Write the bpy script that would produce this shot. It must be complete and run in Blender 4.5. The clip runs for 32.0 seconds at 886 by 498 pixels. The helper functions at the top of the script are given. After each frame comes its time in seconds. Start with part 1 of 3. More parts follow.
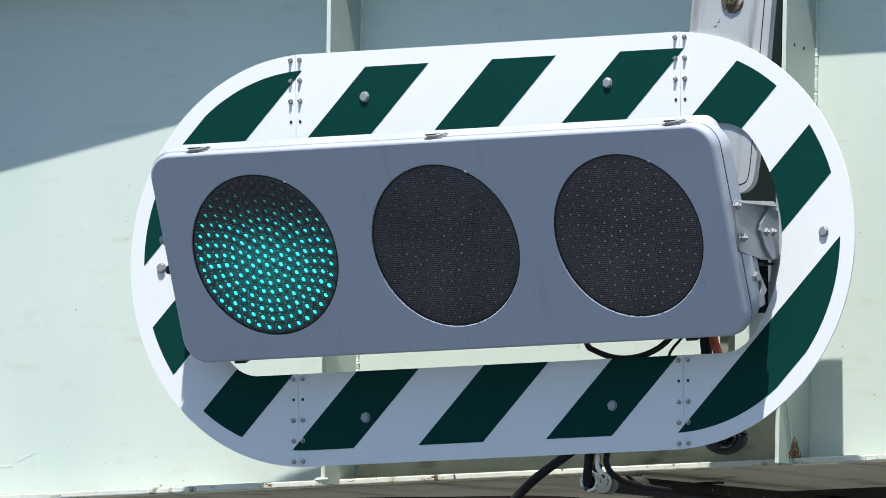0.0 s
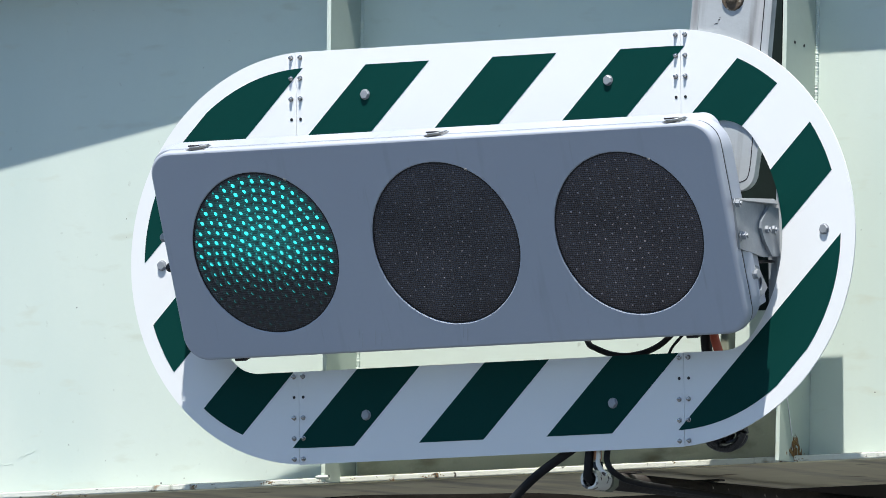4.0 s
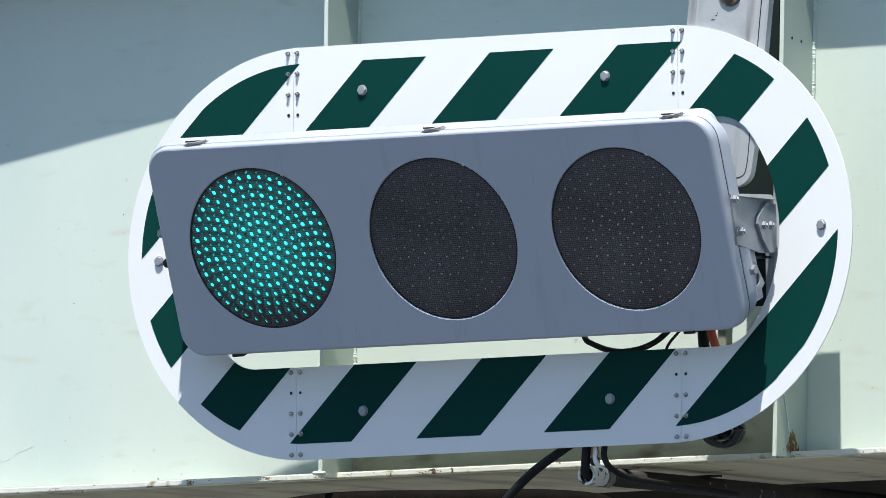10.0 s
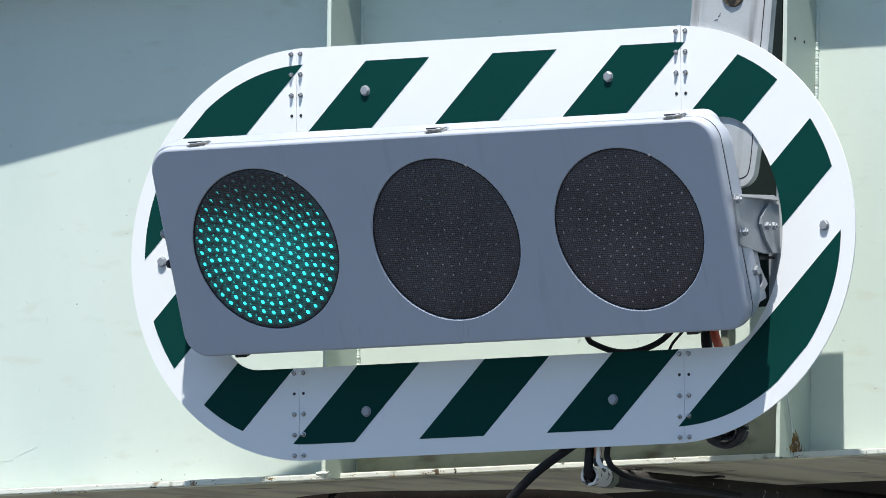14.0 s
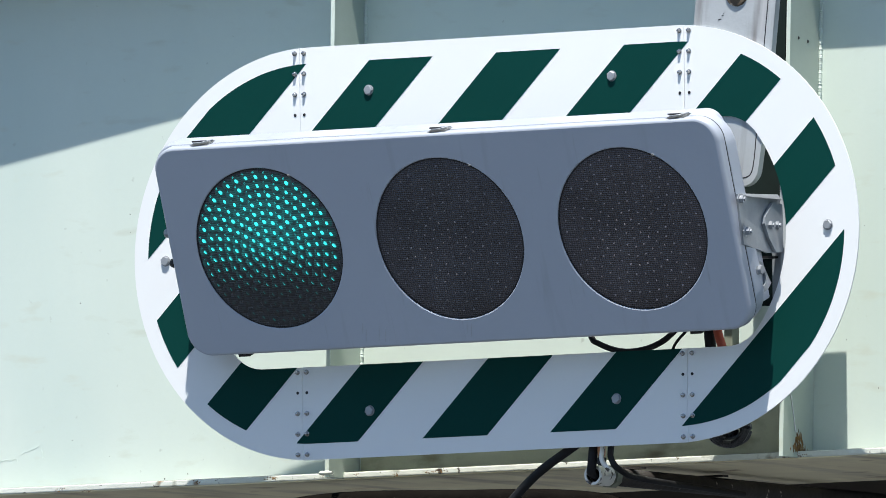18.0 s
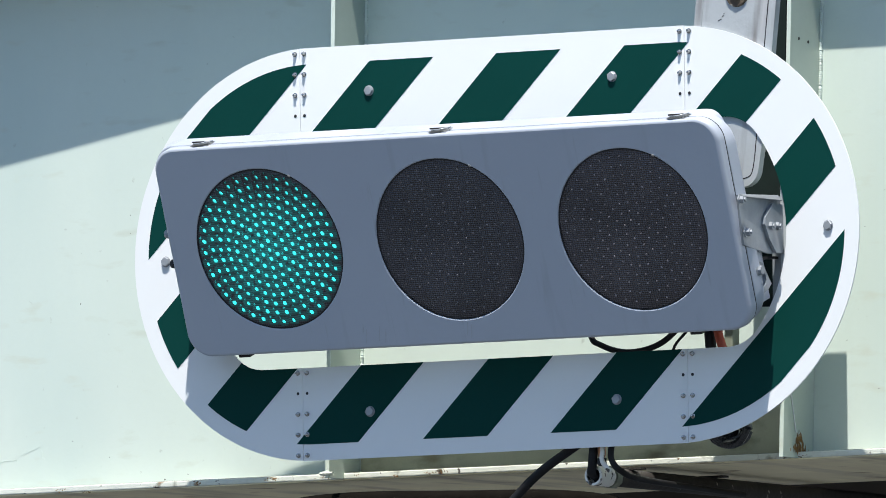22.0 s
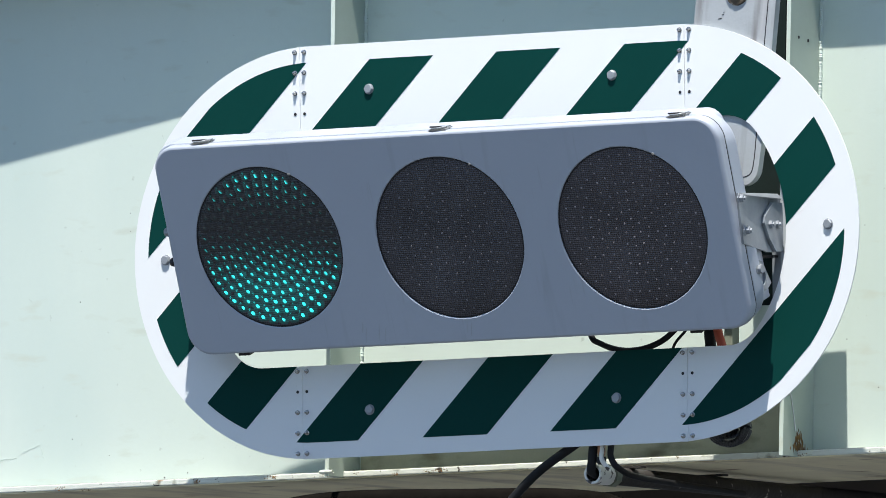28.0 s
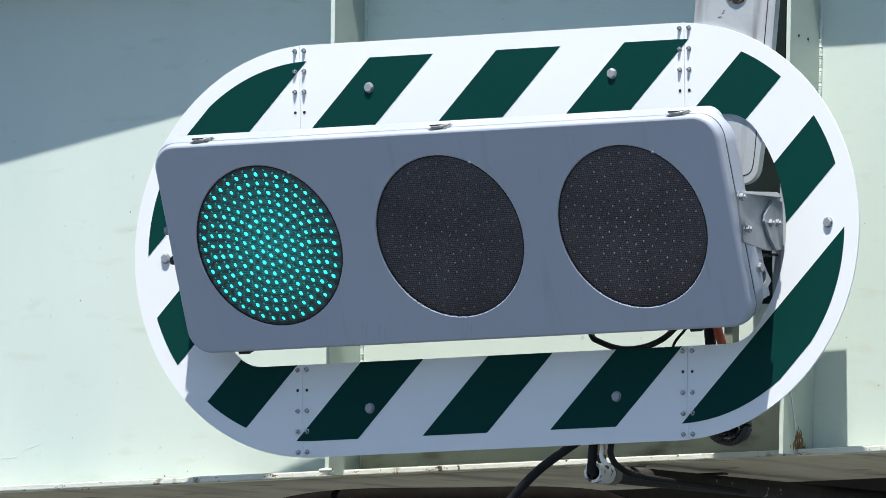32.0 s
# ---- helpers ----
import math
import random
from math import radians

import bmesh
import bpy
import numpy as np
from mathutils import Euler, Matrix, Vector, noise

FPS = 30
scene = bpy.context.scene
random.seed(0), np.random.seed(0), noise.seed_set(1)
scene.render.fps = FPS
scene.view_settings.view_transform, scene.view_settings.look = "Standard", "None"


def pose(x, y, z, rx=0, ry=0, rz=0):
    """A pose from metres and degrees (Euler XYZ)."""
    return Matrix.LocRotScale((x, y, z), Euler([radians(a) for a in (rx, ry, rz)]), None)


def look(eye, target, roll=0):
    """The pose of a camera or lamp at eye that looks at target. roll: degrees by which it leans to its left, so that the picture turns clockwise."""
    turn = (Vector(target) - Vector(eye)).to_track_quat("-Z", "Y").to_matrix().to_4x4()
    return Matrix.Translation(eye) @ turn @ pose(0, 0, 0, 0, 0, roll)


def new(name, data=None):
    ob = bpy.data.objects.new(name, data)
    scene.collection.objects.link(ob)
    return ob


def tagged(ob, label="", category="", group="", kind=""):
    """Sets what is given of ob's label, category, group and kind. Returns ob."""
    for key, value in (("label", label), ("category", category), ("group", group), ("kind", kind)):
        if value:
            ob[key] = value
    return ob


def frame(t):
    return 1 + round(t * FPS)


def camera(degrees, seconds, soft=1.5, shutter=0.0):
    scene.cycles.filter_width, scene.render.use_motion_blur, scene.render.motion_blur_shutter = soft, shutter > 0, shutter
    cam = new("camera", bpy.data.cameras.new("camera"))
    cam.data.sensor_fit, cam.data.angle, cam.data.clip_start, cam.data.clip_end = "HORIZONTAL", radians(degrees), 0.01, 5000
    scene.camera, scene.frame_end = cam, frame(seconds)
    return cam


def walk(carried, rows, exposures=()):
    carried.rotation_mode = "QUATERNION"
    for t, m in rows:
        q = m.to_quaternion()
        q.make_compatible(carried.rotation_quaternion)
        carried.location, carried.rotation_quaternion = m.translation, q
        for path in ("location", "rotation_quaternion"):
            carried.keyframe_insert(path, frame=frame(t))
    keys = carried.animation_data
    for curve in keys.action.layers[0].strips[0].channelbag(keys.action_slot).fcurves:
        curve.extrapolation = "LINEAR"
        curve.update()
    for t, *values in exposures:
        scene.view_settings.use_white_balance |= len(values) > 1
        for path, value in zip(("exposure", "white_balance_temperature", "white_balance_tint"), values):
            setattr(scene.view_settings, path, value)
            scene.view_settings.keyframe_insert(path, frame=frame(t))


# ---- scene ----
cam = camera(2.7605, 32.0, soft=0.5)
Z0 = 4.07            # height of the board's middle over the ground
EYE = (16.8880, -28.6181, 1.5976)
ROWS = [
    (0, 94.2614, 0.5497, 30.7283),
    (0.5, 94.2623, 0.5972, 30.7316),
    (1, 94.2614, 0.5493, 30.7331),
    (1.5, 94.2598, 0.5466, 30.7311),
    (2, 94.2616, 0.5659, 30.7324),
    (2.5, 94.2564, 0.5759, 30.7309),
    (3, 94.2560, 0.5512, 30.7308),
    (3.5, 94.2537, 0.5688, 30.7305),
    (5.5, 94.2542, 0.5427, 30.7330),
    (6, 94.2533, 0.5673, 30.7345),
    (6.5, 94.2537, 0.5429, 30.7332),
    (7, 94.2484, 0.5556, 30.7313),
    (7.5, 94.2489, 0.5447, 30.7353),
    (8, 94.2452, 0.5317, 30.7246),
    (8.5, 94.2381, 0.5671, 30.7210),
    (9, 94.2376, 0.5732, 30.7224),
    (9.5, 94.2354, 0.5665, 30.7190),
    (10, 94.2405, 0.5604, 30.7216),
    (10.5, 94.2383, 0.5647, 30.7217),
    (11, 94.2321, 0.5550, 30.7235),
    (11.5, 94.2286, 0.5554, 30.7150),
    (12, 94.2316, 0.5498, 30.7199),
    (12.5, 94.2373, 0.5101, 30.7197),
    (13, 94.2357, 0.6025, 30.7247),
    (13.5, 94.2395, 0.5348, 30.7227),
    (14, 94.2424, 0.5689, 30.7319),
    (14.5, 94.2429, 0.5415, 30.7337),
    (16.5, 94.2407, 0.5817, 30.7346),
    (17, 94.2453, 0.5668, 30.7407),
    (17.5, 94.2425, 0.5682, 30.7406),
    (18, 94.2404, 0.5536, 30.7415),
    (18.5, 94.2436, 0.5631, 30.7402),
    (19, 94.2433, 0.5193, 30.7396),
    (19.5, 94.2430, 0.5411, 30.7388),
    (20, 94.2425, 0.5682, 30.7403),
    (20.5, 94.2425, 0.5684, 30.7382),
    (21, 94.2407, 0.5405, 30.7363),
    (21.5, 94.2426, 0.5496, 30.7393),
    (22, 94.2425, 0.5680, 30.7434),
    (22.5, 94.2407, 0.5924, 30.7425),
    (23, 94.2372, 0.5500, 30.7369),
    (23.5, 94.2373, 0.5315, 30.7405),
    (24, 94.2376, 0.5424, 30.7412),
    (24.5, 94.2395, 0.5102, 30.7367),
    (25, 94.2354, 0.5412, 30.7384),
    (25.5, 94.2327, 0.5755, 30.7393),
    (27.5, 94.2375, 0.5546, 30.7402),
    (28, 94.2374, 0.5208, 30.7393),
    (28.5, 94.2372, 0.5498, 30.7398),
    (29, 94.2372, 0.5677, 30.7412),
    (29.5, 94.2352, 0.4939, 30.7353),
    (30, 94.2357, 0.5855, 30.7424),
    (30.5, 94.2345, 0.5504, 30.7348),
    (31, 94.2302, 0.5773, 30.7364),
    (31.5, 94.2381, 0.5408, 30.7409),
    (32, 94.2327, 0.5289, 30.7399),
]

walk(cam, [(t, pose(*EYE, a, b, c)) for t, a, b, c in ROWS], exposures=[(0, 0.61, 6380, 10), (32, 0.61, 6380, 10)])

# ---- light ----
SUN = Vector((0.32, -1.0, 2.68)).normalized()
world = bpy.data.worlds.new("world")
scene.world = world
world.use_nodes = True
wn = world.node_tree.nodes
sky = wn.new("ShaderNodeTexSky")
sky.sky_type, sky.sun_disc = "NISHITA", False
sky.sun_elevation, sky.sun_rotation = math.asin(SUN.z), math.atan2(SUN.x, SUN.y)
sky.air_density, sky.dust_density = 1.0, 0.25
wn["Background"].inputs["Strength"].default_value = 0.101
world.node_tree.links.new(sky.outputs[0], wn["Background"].inputs[0])
sun = new("sun", bpy.data.lights.new("sun", "SUN"))
sun.data.energy, sun.data.angle, sun.data.color = 5.0, radians(0.53), (1.0, 0.96, 0.9)
sun.matrix_world = look(SUN * 40, (0, 0, 0))


# ---- materials ----
def shader(name, colour, rough=0.5, metal=0.0, spots=(), bump=0.0, bump_scale=200.0, coat=0.0, vary=0.06, scale=3.0, spec=0.5):
    """A painted or raw surface: base colour with broad and fine variation, stain layers
    (colour, noise scale, threshold, softness, stretch) and fine relief."""
    m = bpy.data.materials.new(name)
    m.use_nodes = True
    nt = m.node_tree
    nd, ln = nt.nodes, nt.links
    b = nd["Principled BSDF"]
    tc = nd.new("ShaderNodeTexCoord")

    def noise_of(sc, detail=6.0, stretch=(1, 1, 1)):
        mp = nd.new("ShaderNodeMapping")
        mp.inputs["Scale"].default_value = stretch
        ln.new(tc.outputs["Object"], mp.inputs[0])
        n = nd.new("ShaderNodeTexNoise")
        n.inputs["Scale"].default_value, n.inputs["Detail"].default_value = sc, detail
        ln.new(mp.outputs[0], n.inputs["Vector"])
        return n.outputs["Fac"]

    def mix(fac, a, c, kind="MIX"):
        x = nd.new("ShaderNodeMix")
        x.data_type, x.blend_type = "RGBA", kind
        for sock, v in ((x.inputs[0], fac), (x.inputs[6], a), (x.inputs[7], c)):
            if hasattr(v, "is_output"):
                ln.new(v, sock)
            else:
                sock.default_value = v if isinstance(v, float) else (*v, 1)
        return x.outputs[2]

    def ramp(src, lo, hi):
        r = nd.new("ShaderNodeMapRange")
        r.inputs["From Min"].default_value, r.inputs["From Max"].default_value = lo, hi
        ln.new(src, r.inputs["Value"])
        return r.outputs["Result"]

    low = tuple(v * (1 - vary) for v in colour)
    high = tuple(min(v * (1 + vary), 0.95) for v in colour)
    col = mix(ramp(noise_of(scale), 0.3, 0.7), low, high)
    col = mix(ramp(noise_of(scale * 40, 3.0), 0.25, 0.75), col, mix(0.5, col, tuple(v * (1 - 0.8 * vary) for v in colour)))
    for c, sc, lo, hi, stretch in spots:
        col = mix(ramp(noise_of(sc, 8.0, stretch), lo, hi), col, c)
    ln.new(col, b.inputs["Base Color"])
    b.inputs["Metallic"].default_value = metal
    b.inputs["Specular IOR Level"].default_value = spec
    b.inputs["Coat Weight"].default_value = coat
    rr = nd.new("ShaderNodeMapRange")
    rr.inputs["To Min"].default_value, rr.inputs["To Max"].default_value = max(rough - 0.08, 0.03), min(rough + 0.08, 1)
    ln.new(noise_of(scale * 12), rr.inputs["Value"])
    ln.new(rr.outputs["Result"], b.inputs["Roughness"])
    if bump:
        bp = nd.new("ShaderNodeBump")
        bp.inputs["Strength"].default_value, bp.inputs["Distance"].default_value = bump, 0.002
        ln.new(noise_of(bump_scale, 4.0), bp.inputs["Height"])
        ln.new(bp.outputs[0], b.inputs["Normal"])
    return m


MINT = shader("mint_paint", (0.63, 0.71, 0.63), 0.45, bump=0.075, bump_scale=120, vary=0.04, scale=1.6,
              spots=(((0.56, 0.655, 0.59), 2.2, 0.52, 0.75, (1, 1, 0.35)), ((0.42, 0.47, 0.40), 55.0, 0.68, 0.78, (1, 1, 1)), ((0.57, 0.63, 0.54), 30.0, 0.60, 0.72, (0.3, 1, 1))))
MINT_OLD = shader("worn_mint_paint", (0.70, 0.72, 0.63), 0.6, bump=0.7, bump_scale=130, vary=0.07, scale=5,
                  spots=(((0.30, 0.31, 0.24), 28.0, 0.60, 0.70, (1, 1, 1)), ((0.30, 0.15, 0.06), 14.0, 0.66, 0.72, (1, 1, 2.0)), ((0.04, 0.03, 0.02), 47.0, 0.66, 0.69, (1, 1, 1))))
# stiffener sides: a darker mint, their shade put into the colour
MINT_FIN = shader("shaded_mint_paint", (0.42, 0.49, 0.42), 0.5, bump=0.1, bump_scale=60, vary=0.06, scale=4,
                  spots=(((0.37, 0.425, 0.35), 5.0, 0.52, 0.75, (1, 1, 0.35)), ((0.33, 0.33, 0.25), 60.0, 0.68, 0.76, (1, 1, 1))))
# grime blotches on a base lightened to stand for ground bounce
SOFFIT = shader("bounce_lit_dirty_underside", (0.88, 0.77, 0.52), 0.8, bump=0.5, bump_scale=60, vary=0.12, scale=6,
                spots=(((0.42, 0.36, 0.27), 3.0, 0.5, 0.72, (3.0, 0.5, 1)), ((0.25, 0.14, 0.07), 9.0, 0.62, 0.74, (1, 1, 1))))
# tone of the unseen flange top, chosen for the light it bounces
BOUNCE_TOP = shader("bounce_tone", (0.34, 0.34, 0.29), 0.9, bump=0.6, bump_scale=90, vary=0.3, scale=12)
WHITE = shader("white_sheeting", (0.785, 0.803, 0.800), 0.4, vary=0.012, scale=4, spec=0.2,
               spots=(((0.66, 0.67, 0.67), 14.0, 0.70, 0.80, (1, 1, 0.4)), ((0.30, 0.31, 0.32), 130.0, 0.76, 0.78, (1, 1, 1))))
GREEN = shader("green_sheeting", (0.0042, 0.044, 0.037), 0.4, vary=0.05, scale=5, spec=0.04)
GREY = shader("light_grey_enamel", (0.424, 0.459, 0.521), 0.38, vary=0.03, scale=3, coat=0.1,
              spots=(((0.36, 0.385, 0.43), 5.0, 0.62, 0.85, (6.0, 1, 0.7)), ((0.35, 0.37, 0.405), 7.0, 0.64, 0.76, (9.0, 1, 0.8)),))
STEEL = shader("galvanised_steel", (0.31, 0.33, 0.35), 0.42, 0.35, bump=0.2, bump_scale=120, vary=0.14, scale=14)
ARM = shader("weathered_grey_steel", (0.435, 0.46, 0.468), 0.5, 0.15, bump=0.25, bump_scale=90, vary=0.08, scale=7,
             spots=(((0.24, 0.235, 0.23), 12.0, 0.52, 0.74, (3, 1, 0.25)), ((0.47, 0.47, 0.47), 9.0, 0.6, 0.75, (3, 1, 0.2)),))
PLATE = shader("dull_galvanised_plate", (0.29, 0.315, 0.335), 0.42, 0.3, bump=0.2, bump_scale=120, vary=0.22, scale=16)
INOX = shader("stainless_steel", (0.56, 0.55, 0.53), 0.3, 1.0, vary=0.05, scale=60)
SCREW = shader("dull_screw_steel", (0.44, 0.43, 0.42), 0.24, 0.95, vary=0.1, scale=60)
RUBBER = shader("black_rubber", (0.011, 0.011, 0.012), 0.55, vary=0.2, scale=40, spec=0.22)
# matte black for the tube that stands for shade below the flange
ZONE_BLACK = shader("zone_black", (0.008, 0.007, 0.006), 0.95, vary=0.3, scale=30, spec=0.02)
DARK = shader("dark_gasket", (0.012, 0.012, 0.014), 0.6)
RED = shader("red_cable", (0.42, 0.07, 0.03), 0.45, vary=0.15, scale=30)
COPPER = shader("copper_fitting", (0.55, 0.27, 0.15), 0.35, 0.8, vary=0.2, scale=50)
PIPE = shader("peeling_pipe_paint", (0.032, 0.027, 0.023), 0.7, bump=0.8, bump_scale=90, vary=0.3, scale=20,
              spots=(((0.40, 0.37, 0.31), 34.0, 0.66, 0.69, (1, 1, 1)),))
RIM = shader("chipped_white_rim", (0.75, 0.74, 0.68), 0.5, bump=0.5, bump_scale=150, vary=0.05,
             spots=(((0.06, 0.05, 0.04), 60.0, 0.56, 0.60, (1, 1, 1)),))
RUST = shader("rust_stain", (0.23, 0.125, 0.035), 0.9, bump=0.8, bump_scale=300, vary=0.5, scale=90, spots=(((0.10, 0.05, 0.02), 160.0, 0.5, 0.62, (1, 1, 1)),))
CONCRETE = shader("asphalt", (0.060, 0.067, 0.071), 0.85, bump=0.5, bump_scale=40, vary=0.12, scale=0.8)
DECKMAT = shader("dark_steel_deck", (0.060, 0.048, 0.038), 0.8, vary=0.2, scale=2)
KNOB = shader("rusty_knob", (0.10, 0.075, 0.05), 0.85, bump=0.9, bump_scale=120, vary=0.3, scale=40,
              spots=(((0.34, 0.31, 0.26), 70.0, 0.55, 0.62, (1, 1, 1)), ((0.015, 0.012, 0.01), 55.0, 0.56, 0.62, (1, 1, 1))))
TAN = shader("dull_green_bar", (0.22, 0.235, 0.175), 0.6, vary=0.08, scale=10)


def lens_material(name, tint):
    """Smoked lens: fine raised louvres in rows with a cell break, dark and glossy."""
    m = shader(name, tint, 0.36, vary=0.35, scale=9, spec=0.35)
    nd, ln = m.node_tree.nodes, m.node_tree.links
    b = nd["Principled BSDF"]
    tc = nd.new("ShaderNodeTexCoord")
    waves = []
    for axis, sc, dist in (("Z", 84.0, 1.0), ("X", 70.0, 2.5)):
        w = nd.new("ShaderNodeTexWave")
        w.bands_direction, w.wave_profile = axis, "SIN"
        w.inputs["Scale"].default_value, w.inputs["Distortion"].default_value = sc, dist
        w.inputs["Detail Scale"].default_value = 3.0
        ln.new(tc.outputs["Object"], w.inputs["Vector"])
        waves.append(w.outputs["Fac"])
    mul = nd.new("ShaderNodeMath")
    mul.operation = "MULTIPLY"
    mul.inputs[1].default_value = 0.7
    ln.new(waves[1], mul.inputs[0])
    add = nd.new("ShaderNodeMath")
    add.operation = "ADD"
    ln.new(waves[0], add.inputs[0])
    ln.new(mul.outputs[0], add.inputs[1])
    bp = nd.new("ShaderNodeBump")
    bp.inputs["Strength"].default_value, bp.inputs["Distance"].default_value = 0.6, 0.0012
    ln.new(add.outputs[0], bp.inputs["Height"])
    ln.new(bp.outputs[0], b.inputs["Normal"])
    old = b.inputs["Base Color"].links[0].from_socket
    mx = nd.new("ShaderNodeMix")
    mx.data_type, mx.blend_type = "RGBA", "MULTIPLY"
    mx.inputs[0].default_value = 1.0
    rp = nd.new("ShaderNodeMapRange")
    rp.inputs["From Min"].default_value, rp.inputs["From Max"].default_value = 0.2, 1.5
    rp.inputs["To Min"].default_value, rp.inputs["To Max"].default_value = 0.48, 1.45
    ln.new(add.outputs[0], rp.inputs["Value"])
    ln.new(old, mx.inputs[6])
    ln.new(rp.outputs["Result"], mx.inputs[7])
    ln.new(mx.outputs[2], b.inputs["Base Color"])
    return m


LENS = lens_material("smoked_lens", (0.072, 0.064, 0.068))
LENS_B = lens_material("smoked_lens_warm", (0.084, 0.071, 0.073))
LENS_G = lens_material("lit_green_lens", (0.066, 0.068, 0.072))


def bead_material(name, colour):
    """An unlit diode behind the smoked lens: uneven daylight is put into its base colour at random."""
    m = shader(name, colour, 0.25, vary=0.1, scale=80)
    nd, ln = m.node_tree.nodes, m.node_tree.links
    b = nd["Principled BSDF"]
    info = nd.new("ShaderNodeObjectInfo")
    r = nd.new("ShaderNodeMapRange")
    r.inputs["To Min"].default_value, r.inputs["To Max"].default_value = 0.62, 1.3
    ln.new(info.outputs["Random"], r.inputs["Value"])
    mx = nd.new("ShaderNodeMix")
    mx.data_type, mx.blend_type = "RGBA", "MULTIPLY"
    mx.inputs[0].default_value = 1.0
    ln.new(b.inputs["Base Color"].links[0].from_socket, mx.inputs[6])
    ln.new(r.outputs["Result"], mx.inputs[7])
    ln.new(mx.outputs[2], b.inputs["Base Color"])
    return m


BEAD = bead_material("clear_bead", (0.165, 0.15, 0.155))
BEAD_B = bead_material("clear_bead_warm", (0.28, 0.24, 0.24))


def diode_material(power, body, reach, louvred=False):
    """A diode bead or its halo: the glow is put on one side of the barrel, so that turning it dims it."""
    m = shader("green_diode_glow", body, 0.2, vary=0.1, scale=80)
    nd, ln = m.node_tree.nodes, m.node_tree.links
    b = nd["Principled BSDF"]
    tc = nd.new("ShaderNodeTexCoord")
    flat = nd.new("ShaderNodeVectorMath")
    flat.operation = "MULTIPLY"
    flat.inputs[1].default_value = (0, 1, 1)
    ln.new(tc.outputs["Object"], flat.inputs[0])
    unit = nd.new("ShaderNodeVectorMath")
    unit.operation = "NORMALIZE"
    ln.new(flat.outputs[0], unit.inputs[0])
    sep = nd.new("ShaderNodeSeparateXYZ")
    ln.new(unit.outputs[0], sep.inputs[0])
    r = nd.new("ShaderNodeMapRange")
    r.interpolation_type = "SMOOTHSTEP"
    r.inputs["From Min"].default_value, r.inputs["From Max"].default_value = -0.97, -0.15
    r.inputs["To Max"].default_value = 1.0
    ln.new(sep.outputs["Y"], r.inputs["Value"])
    p = nd.new("ShaderNodeMath")
    p.operation = "POWER"
    p.inputs[1].default_value = 1.15
    ln.new(r.outputs["Result"], p.inputs[0])
    s = nd.new("ShaderNodeMath")
    s.operation = "MULTIPLY"
    s.inputs[1].default_value = power
    along = nd.new("ShaderNodeSeparateXYZ")
    ln.new(tc.outputs["Object"], along.inputs[0])
    off = nd.new("ShaderNodeMath")
    off.operation = "SUBTRACT"
    off.inputs[1].default_value = 0.0010
    ln.new(along.outputs["X"], off.inputs[0])
    dist = nd.new("ShaderNodeMath")
    dist.operation = "ABSOLUTE"
    ln.new(off.outputs[0], dist.inputs[0])
    core = nd.new("ShaderNodeMapRange")
    core.interpolation_type = "SMOOTHSTEP"
    core.inputs["From Min"].default_value, core.inputs["From Max"].default_value = reach * 0.15, reach
    core.inputs["To Min"].default_value, core.inputs["To Max"].default_value = 1.0, 0.34
    ln.new(dist.outputs[0], core.inputs["Value"])
    both = nd.new("ShaderNodeMath")
    both.operation = "MULTIPLY"
    ln.new(p.outputs[0], both.inputs[0])
    ln.new(core.outputs["Result"], both.inputs[1])
    ln.new(both.outputs[0], s.inputs[0])
    b.inputs["Emission Color"].default_value = (0.035, 0.80, 0.82, 1)
    ln.new(s.outputs[0], b.inputs["Emission Strength"])
    if louvred:
        w = nd.new("ShaderNodeTexWave")
        w.bands_direction = "X"
        w.inputs["Scale"].default_value, w.inputs["Distortion"].default_value = 84.0, 0.6
        ln.new(tc.outputs["Object"], w.inputs["Vector"])
        band = nd.new("ShaderNodeMapRange")
        band.inputs["To Min"].default_value, band.inputs["To Max"].default_value = 0.62, 1.32
        ln.new(w.outputs["Fac"], band.inputs["Value"])
        glow = nd.new("ShaderNodeMath")
        glow.operation = "MULTIPLY"
        ln.new(s.outputs[0], glow.inputs[0])
        ln.new(band.outputs["Result"], glow.inputs[1])
        ln.new(glow.outputs[0], b.inputs["Emission Strength"])
        mx = nd.new("ShaderNodeMix")
        mx.data_type, mx.blend_type = "RGBA", "MULTIPLY"
        mx.inputs[0].default_value = 1.0
        ln.new(b.inputs["Base Color"].links[0].from_socket, mx.inputs[6])
        ln.new(band.outputs["Result"], mx.inputs[7])
        ln.new(mx.outputs[2], b.inputs["Base Color"])
    return m


DIODE = diode_material(1.4, (0.032, 0.040, 0.041), 0.0056)
# glowing discs imitate the bloom between the diodes, strongest in mid-lens
HALOS = [diode_material(glow, (0.031, 0.033, 0.037), 0.0115, True) for glow in (0.112, 0.095, 0.077, 0.056, 0.038)]


# ---- mesh helpers ----
def mesh_of(name, bm, mat, smooth=False):
    bmesh.ops.recalc_face_normals(bm, faces=bm.faces)
    me = bpy.data.meshes.new(name)
    bm.to_mesh(me)
    bm.free()
    me.materials.append(mat)
    if smooth:
        for p in me.polygons:
            p.use_smooth = True
        me.set_sharp_from_angle(angle=radians(38))
    return me


def part(name, bm, mat, parent=None, label="", smooth=False, m=None):
    ob = new(name, mesh_of(name, bm, mat, smooth))
    if parent:
        ob.parent = parent
    if m is not None:
        ob.matrix_basis = m
    return tagged(ob, label)


def thing(name, m, label, category, group="", kind=""):
    ob = new(name)
    ob.empty_display_size = 0.05
    ob.matrix_basis = m
    return tagged(ob, label, category, group, kind)


